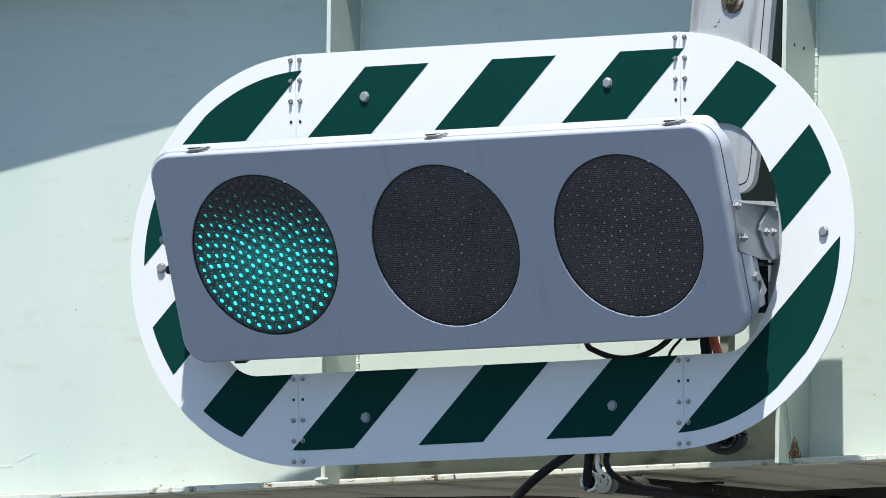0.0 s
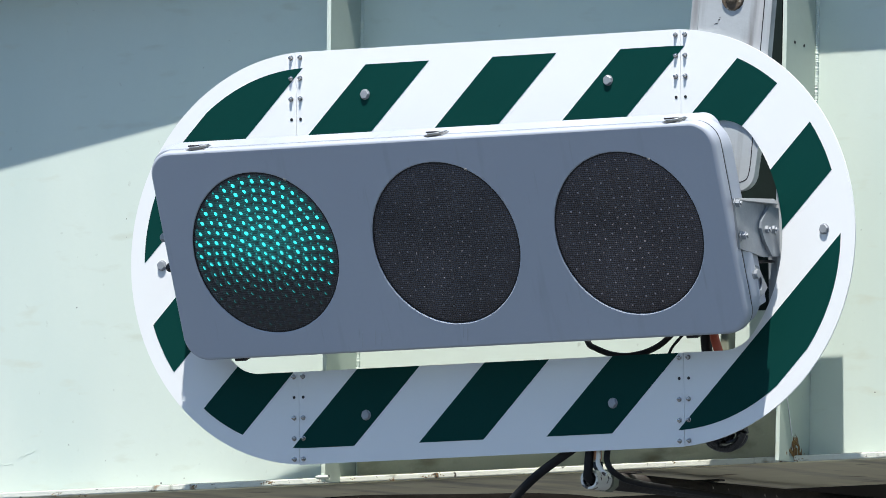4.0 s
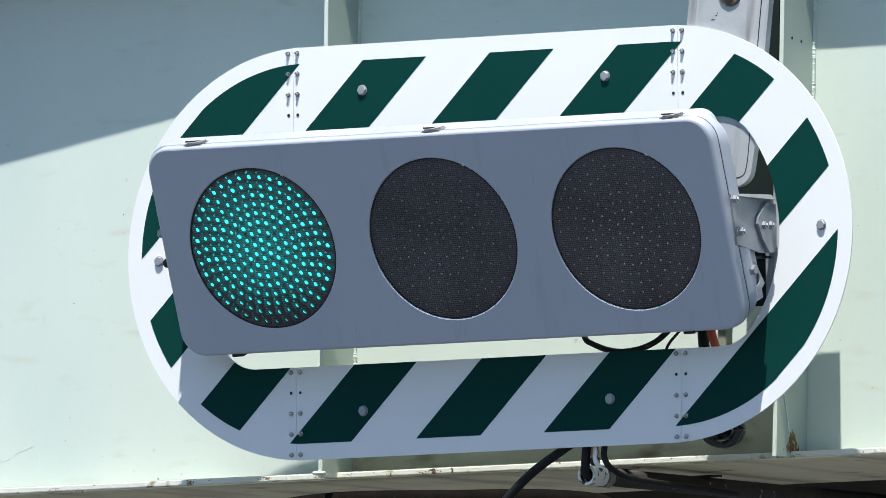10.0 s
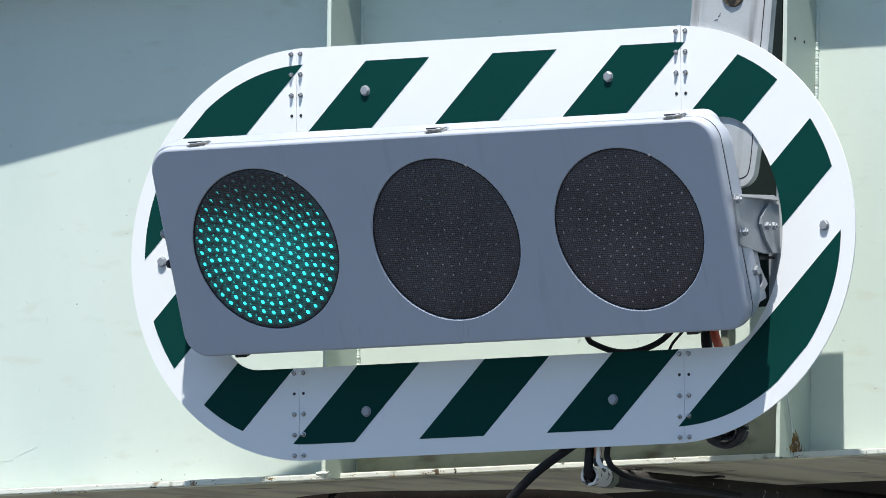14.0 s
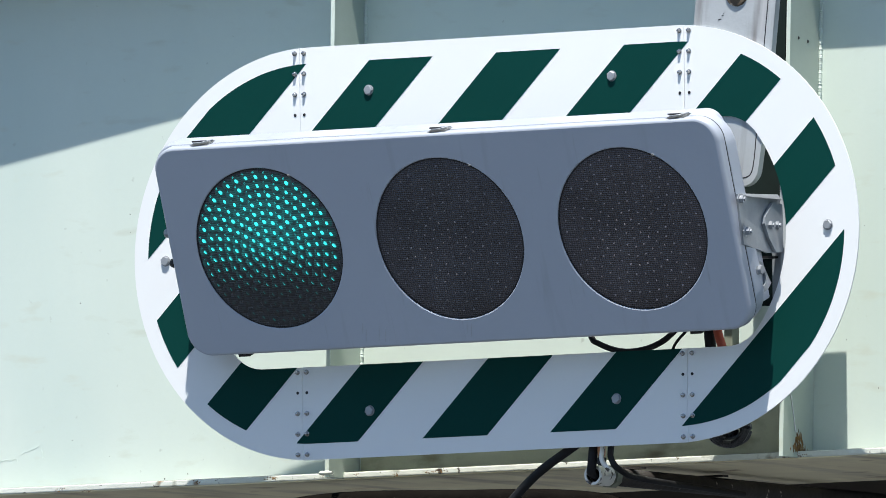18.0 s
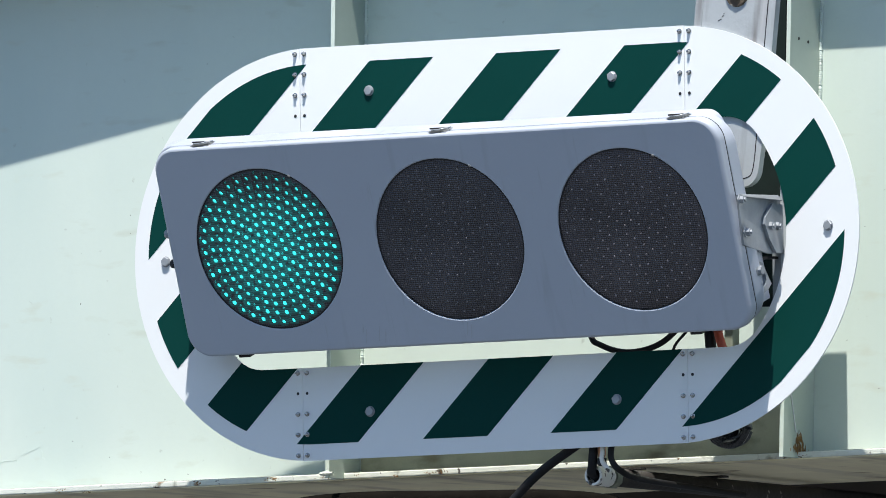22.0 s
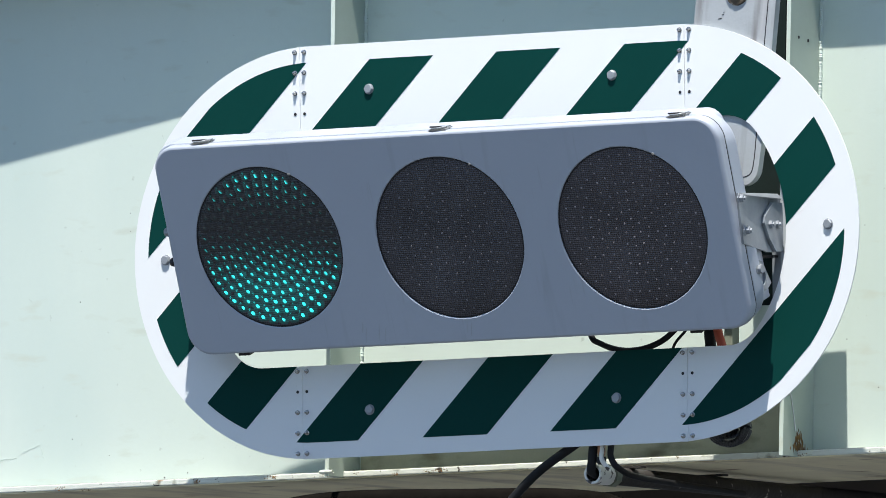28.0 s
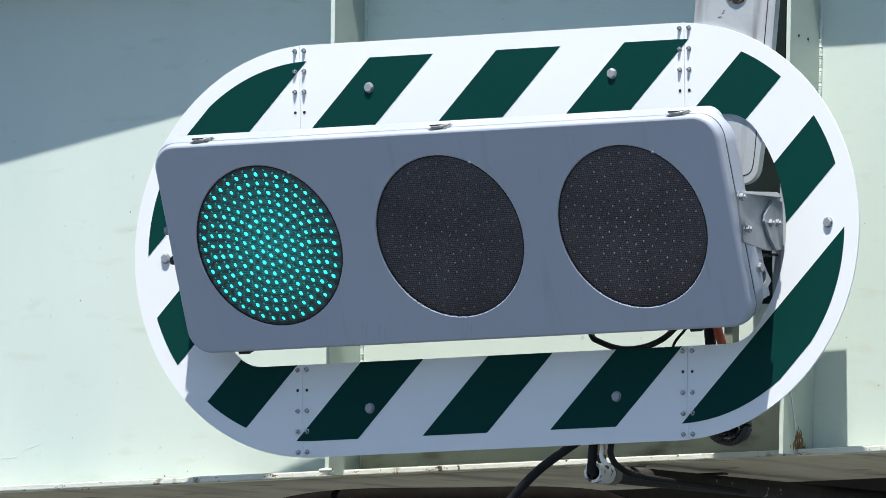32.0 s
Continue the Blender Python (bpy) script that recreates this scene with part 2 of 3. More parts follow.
def box(x0, x1, y0, y1, z0, z1, bevel=0.0, bm=None):
    own = bm or bmesh.new()
    r = bmesh.ops.create_cube(own, size=1, matrix=Matrix.Translation(((x0 + x1) / 2, (y0 + y1) / 2, (z0 + z1) / 2)) @ Matrix.Diagonal((x1 - x0, y1 - y0, z1 - z0, 1)))
    if bevel:
        es = list({e for v in r["verts"] for e in v.link_edges})
        bmesh.ops.bevel(own, geom=es, offset=bevel, segments=2, affect="EDGES", profile=0.6)
    return own


def slab(outer, holes, depth, axis="y", bevel=0.0):
    """A plate: an outline and holes in (a, b), thickened from 0 to depth. axis y: a=x, b=z; axis x: a=y, b=z; axis z: a=x, b=y."""
    put = {"y": lambda a, b, d: (a, d, b), "x": lambda a, b, d: (d, a, b), "z": lambda a, b, d: (a, b, d)}[axis]
    bm = bmesh.new()
    loops = []
    for d in (0.0, depth):
        edges, ring = [], []
        for loop in (outer, *holes):
            vs = [bm.verts.new(put(a, b, d)) for a, b in loop]
            ring.append(vs)
            edges += [bm.edges.new((vs[i], vs[(i + 1) % len(vs)])) for i in range(len(vs))]
        bmesh.ops.triangle_fill(bm, use_beauty=True, use_dissolve=False, edges=edges)
        loops.append(ring)
    for a, b in zip(*loops):
        for i in range(len(a)):
            j = (i + 1) % len(a)
            bm.faces.new((a[i], a[j], b[j], b[i]))
    return bm


def arc(cx, cz, r, a0, a1, n=24):
    return [(cx + r * math.cos(radians(a0 + (a1 - a0) * i / n)), cz + r * math.sin(radians(a0 + (a1 - a0) * i / n))) for i in range(n + 1)]


def rounded(w, h, r, n=8, cx=0.0, cz=0.0):
    w2, h2 = w / 2 - r, h / 2 - r
    return (arc(cx + w2, cz + h2, r, 0, 90, n) + arc(cx - w2, cz + h2, r, 90, 180, n)
            + arc(cx - w2, cz - h2, r, 180, 270, n) + arc(cx + w2, cz - h2, r, 270, 360, n))


def lathe(profile, n=20, axis="y"):
    """A turned solid: profile rows of (radius, along)."""
    bm = bmesh.new()
    rings = []
    for r, d in profile:
        row = []
        for i in range(n):
            a = 2 * math.pi * i / n
            p = (r * math.cos(a), d, r * math.sin(a)) if axis == "y" else (d, r * math.cos(a), r * math.sin(a)) if axis == "x" else (r * math.cos(a), r * math.sin(a), d)
            row.append(bm.verts.new(p))
        rings.append(row)
    for a, b in zip(rings, rings[1:]):
        for i in range(n):
            bm.faces.new((a[i], a[(i + 1) % n], b[(i + 1) % n], b[i]))
    for end in (rings[0], rings[-1]):
        bm.faces.new(end)
    return bm


def tube(points, r, n=10, steps=6):
    """A bent cable through the points."""
    pts = [Vector(p) for p in points]
    ext = [2 * pts[0] - pts[1], *pts, 2 * pts[-1] - pts[-2]]
    path = []
    for i in range(1, len(ext) - 2):
        a, b, c, d = ext[i - 1:i + 3]
        for k in range(steps):
            t = k / steps
            path.append(0.5 * (2 * b + (c - a) * t + (2 * a - 5 * b + 4 * c - d) * t * t + (3 * b - a - 3 * c + d) * t ** 3))
    path.append(pts[-1])
    bm = bmesh.new()
    rings, side = [], None
    for i, p in enumerate(path):
        way = (path[min(i + 1, len(path) - 1)] - path[max(i - 1, 0)]).normalized()
        if side is None:
            side = way.orthogonal().normalized()
        side = (side - way * side.dot(way)).normalized()
        up = way.cross(side)
        rings.append([bm.verts.new(p + r * (math.cos(2 * math.pi * j / n) * side + math.sin(2 * math.pi * j / n) * up)) for j in range(n)])
    for a, b in zip(rings, rings[1:]):
        for j in range(n):
            bm.faces.new((a[j], a[(j + 1) % n], b[(j + 1) % n], b[j]))
    bm.faces.new(rings[0]), bm.faces.new(rings[-1])
    return bm


def bead_line(p0, p1, r, steps, seed):
    """A weld bead: a slightly lumpy, wandering seam along a line."""
    rnd = random.Random(seed)
    a, b = Vector(p0), Vector(p1)
    way = (b - a).normalized()
    side = way.orthogonal().normalized()
    up = way.cross(side)
    bm = bmesh.new()
    prev = None
    wide = 1.0
    for i in range(steps + 1):
        wide = 0.55 * wide + 0.45 * rnd.uniform(0.62, 1.32)
        mid = a.lerp(b, i / steps) + side * rnd.uniform(-0.07, 0.07) * r + up * rnd.uniform(-0.07, 0.07) * r
        q = r * wide * (1.03 if i % 3 else 0.93)
        ring = [bm.verts.new(mid + q * rnd.uniform(0.90, 1.10) * (math.cos(math.pi * k / 4) * side + math.sin(math.pi * k / 4) * up)) for k in range(8)]
        for k in range(8):
            if prev:
                bm.faces.new((prev[k], prev[(k + 1) % 8], ring[(k + 1) % 8], ring[k]))
        prev = ring
    return bm


# ---- ground and bridge ----
GAP = 0.274           # board face to girder web
G0 = Z0 - 0.3920     # top of the bottom flange
bm = bmesh.new()
bmesh.ops.create_grid(bm, x_segments=8, y_segments=8, size=600)
tagged(part("ground", bm, CONCRETE), "grey-brown asphalt ground beside the bridge", "ground", kind="structure")

bm = bmesh.new()
rnd = random.Random(9)
low, top = [], []
for i in range(160):
    a = 2 * math.pi * i / 160
    low.append(bm.verts.new((180 * math.cos(a), 180 * math.sin(a), 0)))
    top.append(bm.verts.new((180 * math.cos(a), 180 * math.sin(a), 16 + 6 * noise.noise((4 * math.cos(a), 4 * math.sin(a), 2)) + rnd.uniform(0, 4))))
for i in range(160):
    bm.faces.new((low[i], low[(i + 1) % 160], top[(i + 1) % 160], top[i]))
tagged(part("backdrop", bm, shader("far_trees", (0.05, 0.075, 0.04), 0.9, vary=0.5, scale=0.2)), "distant dark green tree line round the place", "backdrop", kind="structure")

girder = thing("bridge_girder", pose(0, GAP, G0), "pale mint-green painted steel bridge girder with rusty chips", "bridge girder")
part("web", box(-6, 6, 0, 0.012, 0, 0.992), MINT, girder)
part("bottom_flange", box(-6, 6, -0.058, 0.60, -0.0058, 0.0050, 0.002), MINT_OLD, girder, "chipped flange edge with rust spots")
# unseen layer, added to set the bounce onto the web's foot
part("flange_top", box(-6, 6, -0.053, 0.59, 0.0050, 0.0058), BOUNCE_TOP, girder, "unseen pale layer on the flange, added to bounce light onto the web")
part("flange_underside", box(-6, 6, -0.055, 0.597, -0.0082, -0.0059), SOFFIT, girder, "brown grimy flange underside, its base lightened for ground bounce")
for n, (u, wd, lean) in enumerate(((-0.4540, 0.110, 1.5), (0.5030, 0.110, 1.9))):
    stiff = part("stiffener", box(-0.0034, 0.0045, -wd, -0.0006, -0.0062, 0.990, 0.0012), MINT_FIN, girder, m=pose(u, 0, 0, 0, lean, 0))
    # the free edge keeps the web's lighter mint, as the lit edge
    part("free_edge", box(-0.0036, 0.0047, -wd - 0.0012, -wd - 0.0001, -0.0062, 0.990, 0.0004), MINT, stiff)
    part("weld_bead", bead_line((0.0062, -0.002, (0.15, 0.48)[n]), (0.0062, -0.002, 0.95), 0.0036, (520, 360)[n], n), MINT, stiff, smooth=True)

# olive strips over the web: shade and bounce below the board, put into colour
OLIVE_SHADE = shader("olive_shaded_mint", (0.50, 0.505, 0.36), 0.7, bump=0.2, bump_scale=80, vary=0.12, scale=7, spots=(((0.24, 0.22, 0.14), 9.0, 0.55, 0.75, (1, 1, 2)),))
part("dirty_strip", box(0.33, 0.497, -0.0012, -0.0006, 0.0501, 0.165), OLIVE_SHADE, girder, "olive strip painting the shade beside the stiffener's foot")
part("dirty_strip", box(-0.446, 0.497, -0.0016, -0.0006, 0.001, 0.050), OLIVE_SHADE, girder, "olive strip painting the shade along the web's foot")
part("weld_bead", bead_line((-0.468, -0.112, 0.002), (-0.440, -0.112, 0.002), 0.0035, 10, 3), MINT_OLD, girder)
rnd = random.Random(21)
for u, v, wide in ((-1.0263, -0.3991, 4), (-0.9686, -0.4035, 3), (-0.7228, -0.3966, 3), (-0.5648, -0.3957, 6), (-0.4559, -0.398, 5), (-0.3859, -0.3956, 2), (-0.2993, -0.400, 3), (-0.2272, -0.3995, 5), (-0.2092, -0.3965, 6), (0.2966, -0.3935, 2), (0.526, -0.3990, 8), (0.5459, -0.3983, 6)):
    bm = bmesh.new()
    for i in range(3 * wide):
        g = rnd.uniform(0.0004, 0.0014)
        bmesh.ops.create_icosphere(bm, subdivisions=1, radius=1, matrix=Matrix.Translation((u - 0.0368 + rnd.gauss(0, 0.0016 * wide), -0.0581, Z0 + v - G0 + 0.0046 + rnd.gauss(0, 0.0016))) @ Matrix.Diagonal((g * 1.4, 0.0003, g, 1)))
    tagged(part("rust_spot", bm, RUST, girder, "rust spots on the flange edge"), kind="stuff")

# the slab is out of view, its bent edge shaped to cast the web's shadow
deck = thing("shading_deck", pose(0, 0, Z0 + 0.60), "unseen dark slab added to shade the girder, with an inner girder", "bridge deck", kind="structure")
part("slab", slab([(-6, GAP - 0.0958 - 0.0687 * 5.5), (-0.48, GAP - 0.0958), (6, GAP - 0.0948), (6, 3.3), (-6, 3.3)], [], 0.3, "z"), DECKMAT, deck)
part("inner_girder", box(-6, 6, 3.0, 3.03, -1.1, 0.0), DECKMAT, deck)

# ---- the striped board ----
A, RO, RS, SEAM = 0.3851, 0.3771, 0.3473, 0.4053
TH = 0.003
# the slot: straight sides at FL, rounded corners and a flatter arc at each end
FL, ARC_U, ARC_R, COR_R = 0.2075, 0.325, 0.287, 0.080
COR_V = FL - COR_R
COR_U = ARC_U + math.sqrt((ARC_R - COR_R) ** 2 - COR_V ** 2)
COR_A = math.degrees(math.atan2(COR_V, COR_U - ARC_U))
board = thing("striped_backboard", pose(0, 0, Z0), "white oval backboard with green diagonal stripes around the signal", "backboard")


def end_panel(side):
    o = [(side * x, z) for x, z in ([(SEAM, RO * 0.9986)] + arc(A, 0, RO, 86.9, -86.9, 56) + [(SEAM, -RO * 0.9986)])]
    i = [(side * x, z) for x, z in ([(SEAM, -FL)] + fillet_slot() + [(SEAM, FL)])]
    return o + i


def fillet_slot():
    return arc(COR_U, -COR_V, COR_R, -90, -COR_A, 14) + arc(ARC_U, 0, ARC_R, -COR_A, COR_A, 26)[1:-1] + arc(COR_U, COR_V, COR_R, COR_A, 90, 14)


def in_slot(u, v):
    u, v = abs(u), abs(v)
    if u <= COR_U:
        return v <= FL
    if math.atan2(v, u - ARC_U) > radians(COR_A):
        return math.hypot(u - COR_U, v - COR_V) <= COR_R
    return math.hypot(u - ARC_U, v) <= ARC_R


def in_oval(u, v):
    return math.hypot(max(abs(u) - A, 0), v) <= RS


for side in (-1, 1):
    part("end_panel", slab(end_panel(side), [], TH), WHITE, board)
for lo, hi in ((FL, RO), (-RO, -FL)):
    part("straight_panel", box(-SEAM + 0.0008, SEAM - 0.0008, 0, TH, lo, hi), WHITE, board)

# stripes run at 45 degrees and stop short of the rim
PITCH = 0.2684


def span(s, holds):
    """Where the line u - v = s runs inside an outline: the range of u + v, or None."""
    def inside(t):
        return holds((t + s) / 2, (t - s) / 2)

    hits = [t for t in (-1.6 + i * 0.01 for i in range(321)) if inside(t)]
    if not hits:
        return None
    ends = []
    for t, step in ((hits[0], -0.01), (hits[-1], 0.01)):
        for _ in range(14):
            t, step = (t + step / 2, step / 2) if inside(t + step / 2) else (t, step / 2)
        ends.append(t)
    return tuple(ends)


# the sheeting was laid by hand: how far each stripe's two edges stray, (stripe, below or above the slot)
STRAY = {(2, 0): (-0.0050, -0.002), (1, 0): (-0.0052, -0.0036), (0, 0): (-0.006, -0.008), (-1, 0): (-0.007, -0.007), (-2, 0): (-0.003, -0.005),
         (1, 1): (0.003, 0.0), (2, 1): (0.0055, 0.0035), (3, 2): (0.0015, 0.0)}


def stripe_meshes(k):
    n = 36
    edges = (k * PITCH - PITCH / 4, k * PITCH + PITCH / 4)
    cuts = (0, 1) if all(span(s, in_slot) for s in edges) else (2,)
    for which in cuts:
        lo, hi = (e + d for e, d in zip(edges, STRAY.get((k, which), (0, 0))))
        rows = []
        for i in range(n + 1):
            s = lo + (hi - lo) * i / n
            rows.append((s, span(s, in_oval), span(s, in_slot)))
        bm = bmesh.new()
        prev = None
        for s, o, h in rows:
            a, b = (o[0], h[0]) if which == 0 else (h[1], o[1]) if which == 1 else o
            row = [[bm.verts.new(((t + s) / 2, d, (t - s) / 2)) for t in (a, b)] for d in (-0.0006, -0.0001)]
            if prev:
                for d in (0, 1):
                    bm.faces.new((prev[d][0], prev[d][1], row[d][1], row[d][0]))
                for e in (0, 1):
                    bm.faces.new((prev[0][e], row[0][e], row[1][e], prev[1][e]))
            else:
                bm.faces.new((row[0][0], row[0][1], row[1][1], row[1][0]))
            prev = row
        bm.faces.new((prev[0][0], prev[0][1], prev[1][1], prev[1][0]))
        yield bm


for k in range(-3, 4):
    for bm in stripe_meshes(k):
        part("stripe", bm, GREEN, board, "dark green reflective stripe")

# screws along the seams, in pairs; the fourth place from the rim is an empty hole
screw_me = mesh_of("screw", lathe([(0.0046, -0.0005), (0.0046, -0.0013), (0.0034, -0.0015), (0.0032, -0.0048), (0.0026, -0.0054), (0.0024, -0.0070), (0.0015, -0.0075)], 12), SCREW, True)
hole_me = mesh_of("empty_hole", lathe([(0.0030, -0.0008), (0.0024, -0.0010)], 10), DARK)
for su in (-1, 1):
    for sv in (-1, 1):
        for i in range(5):
            for d in (-0.0097, 0.0097):
                hole = i == 3
                ob = new("empty_hole" if hole else "screw", hole_me if hole else screw_me)
                ob.parent = board
                ob.location = (su * SEAM + d, 0, sv * (0.3668 - 0.0376 * i))
                ob.rotation_euler = (0, random.uniform(0, 1), 0)
bolt_bm = lathe([(0.0098, -0.0006), (0.0098, -0.0012), (0.0090, -0.0016)], 20)
head = lathe([(0.0090, -0.0015), (0.0090, -0.0048), (0.0078, -0.0058)], 6)
me_tmp = bpy.data.meshes.new("tmp")
head.to_mesh(me_tmp)
head.free()
bolt_bm.from_mesh(me_tmp)
bolt_me = mesh_of("bolt", bolt_bm, STEEL)
for u, v in ((-0.2580, 0.2925), (0.2540, 0.2920), (-0.2620, -0.2925), (0.2570, -0.2925), (-0.6950, 0.0), (0.6990, 0.002)):
    ob = new("bolt", bolt_me)
    ob.parent = board
    ob.location = (u, 0, v)
    ob.rotation_euler = (0, random.uniform(0, 1), 0)
# rails and bars behind it
for v in (-0.2925, 0.2925):
    part("rail", box(-0.46, 0.385, TH + 0.0005, 0.02, v - 0.02, v + 0.02, 0.002), STEEL, board)
# hidden bar, added only to cast the upright shadow on the web
part("strut", box(0.540, 0.622, 0.135, 0.143, -0.16, 0.147, 0.003), STEEL, board)
part("strut", box(0.5975, 0.640, TH + 0.0008, 0.0090, -0.125, 0.094, 0.002), ARM, board, "pale galvanised flat bar beside the opening")
part("strut", box(0.672, 0.715, TH + 0.0005, 0.012, -0.14, 0.14, 0.002), STEEL, board)
part("strut", box(-0.715, -0.672, TH + 0.0005, 0.012, -0.14, 0.14, 0.002), STEEL, board)

# ---- signal head ----
signal = thing("traffic_signal", pose(-0.0018, -0.15, Z0 + 0.0005, 20.28), "flat grey three-lens traffic signal tilted down, green lit", "traffic signal")
FW, FH, FC, CR = 1.193, 0.396, 0.0055, 0.046
LENSES = (-0.3808, 0.0004, 0.3821)
LR = 0.1500


def outline(inset, draft):
    """The head's outline, drawn in by inset all round and by draft more on the hinged side, which slopes."""
    return rounded(FW - 2 * inset - draft, FH - 2 * inset, CR - inset, 10, FC - draft / 2)


def door():
    bm = bmesh.new()
    rows = [(0.0, 0.0075, 0.0120), (0.0, 0.0052, 0.0118), (0.0005, 0.0032, 0.0114), (0.0016, 0.0014, 0.0108), (0.0034, 0.0003, 0.0100), (0.0055, 0.0, 0.0094), (0.0066, 0.0, 0.0092), (0.0166, 0.0, 0.0070), (0.0180, 0.0004, 0.0068), (0.0184, 0.0014, 0.0068)]
    prev = None
    for y, inset, draft in rows:
        vs = [bm.verts.new((x, y, z)) for x, z in outline(inset, draft)]
        if prev:
            for i in range(len(vs)):
                bm.faces.new((prev[i], prev[(i + 1) % len(vs)], vs[(i + 1) % len(vs)], vs[i]))
        else:
            first = vs
        prev = vs
    bm.faces.new(prev)
    edges = [bm.edges.get((first[i], first[(i + 1) % len(first)])) for i in range(len(first))]
    for cx in LENSES:
        front, lip, back = ([bm.verts.new((x, y, z)) for x, z in arc(cx, 0, LR + r, 0, 360, 72)[:-1]] for y, r in ((0.0, 0.0038), (0.0011, 0.0021), (0.0045, 0.0017)))
        for a, b in ((front, lip), (lip, back)):
            for i in range(72):
                bm.faces.new((a[i], a[(i + 1) % 72], b[(i + 1) % 72], b[i]))
        edges += [bm.edges.get((front[i], front[(i + 1) % 72])) for i in range(72)]
    bmesh.ops.triangle_fill(bm, use_beauty=True, use_dissolve=False, edges=edges)
    return bm


front = part("door", door(), GREY, signal, "light grey enamelled front with rounded corners", True)
for p in front.data.polygons:
    p.use_smooth = abs(p.normal.y) < 0.995
bm = bmesh.new()
prev = None
for y, inset, draft in ((0.0218, 0.0010, 0.0060), (0.0221, -0.0008, 0.0058), (0.0230, -0.002, 0.0054), (0.0244, -0.002, 0.0051), (0.0445, -0.002, 0.0012), (0.047, -0.0016, 0.0008), (0.052, 0.001, 0.0), (0.055, 0.009, 0.0)):
    tight, wide = (rounded(FW - 2 * inset - draft - 0.004, FH - 2 * inset - 0.004, CR + r - inset, 10, FC - draft / 2 - 0.002) for r in (-0.004, 0.014))
    vs = [bm.verts.new((x, y, z) if x > 0 else (px - min(0.012, 0.26 * y), y, pz)) for (px, pz), (x, z) in zip(tight, wide)]
    if prev:
        for i in range(len(vs)):
            bm.faces.new((prev[i], prev[(i + 1) % len(vs)], vs[(i + 1) % len(vs)], vs[i]))
    else:
        bm.faces.new(vs)
    prev = vs
bm.faces.new(prev)
part("casing", bm, GREY, signal, "light grey rear casing", True)
part("rear_box", slab(rounded(1.160, 0.365, 0.03, 6, -0.025, 0.0075), [], 0.042), GREY, signal, "light grey rear bulge of the casing", True, pose(0, 0.0545, 0))
# hidden box, added to keep sun off the stripe behind the casing
part("cable_entry", box(0.50, 0.588, 0.0556, 0.085, -0.165, -0.06, 0.004), GREY, signal, "unseen light grey box added to block sun from the stripe")
part("gasket", slab(outline(0.0013, 0.0065), [], 0.0032), DARK, signal, "thin dark seal", m=pose(0, 0.0185, 0))

# three round lenses, each with its rings of diodes
SPOTS = [(0.0, 0.0)]
for ring, count in enumerate((6, 12, 18, 24, 29, 33, 37, 40), 1):
    for j in range(count):
        a = math.pi / 2 - 2 * math.pi * j / count
        SPOTS.append((0.01708 * ring * math.cos(a), 0.01708 * ring * math.sin(a)))


def lens_mesh(name, mat):
    return mesh_of(name, lathe([(LR, 0.0065), (LR, 0.0026), (LR - 0.0015, 0.0020), (0.110, 0.0012), (0.06, 0.0010), (0.002, 0.0008)], 72), mat, True)


def diode_bm():
    """A domed bead with two thin shining discs for its glints in line, set deep in the lens; it is round about its own
    x axis.
    """
    bm = bmesh.new()
    bmesh.ops.create_uvsphere(bm, u_segments=44, v_segments=28, radius=1, matrix=Matrix.Translation((0.0010, 0, 0)) @ Matrix.Diagonal((0.0086, 0.0067, 0.0067, 1)))
    for x, w, r in ((-0.0073, 0.0007, 0.00545), (-0.0094, 0.0006, 0.0050)):
        disc = lathe([(r - 0.0004, x - w), (r, x - w * 0.4), (r, x + w * 0.4), (r - 0.0004, x + w)], 44, "x")
        me_ring = bpy.data.meshes.new("tmp")
        disc.to_mesh(me_ring)
        disc.free()
        bm.from_mesh(me_ring)
    return bm


bm = bmesh.new()
bmesh.ops.create_icosphere(bm, subdivisions=1, radius=0.0031)
bead_me = mesh_of("diode", bm, BEAD, True)
bead_b_me = bead_me.copy()
bead_b_me.materials[0] = BEAD_B
diode_me = mesh_of("diode", diode_bm(), DIODE, True)
ridges = []
for k in range(28):
    x = -0.00945 + 0.0007 * k
    ridges.append((0.03 - x * x / 0.06 + 0.00011 * (0, 1, 0, -1)[k % 4], x))
halo_bm = lathe(ridges, 72, "x")
halo_me = [mesh_of("facet", halo_bm, HALOS[0], True)]
for glow in HALOS[1:]:
    halo_me.append(halo_me[0].copy())
    halo_me[-1].materials[0] = glow
diodes = []
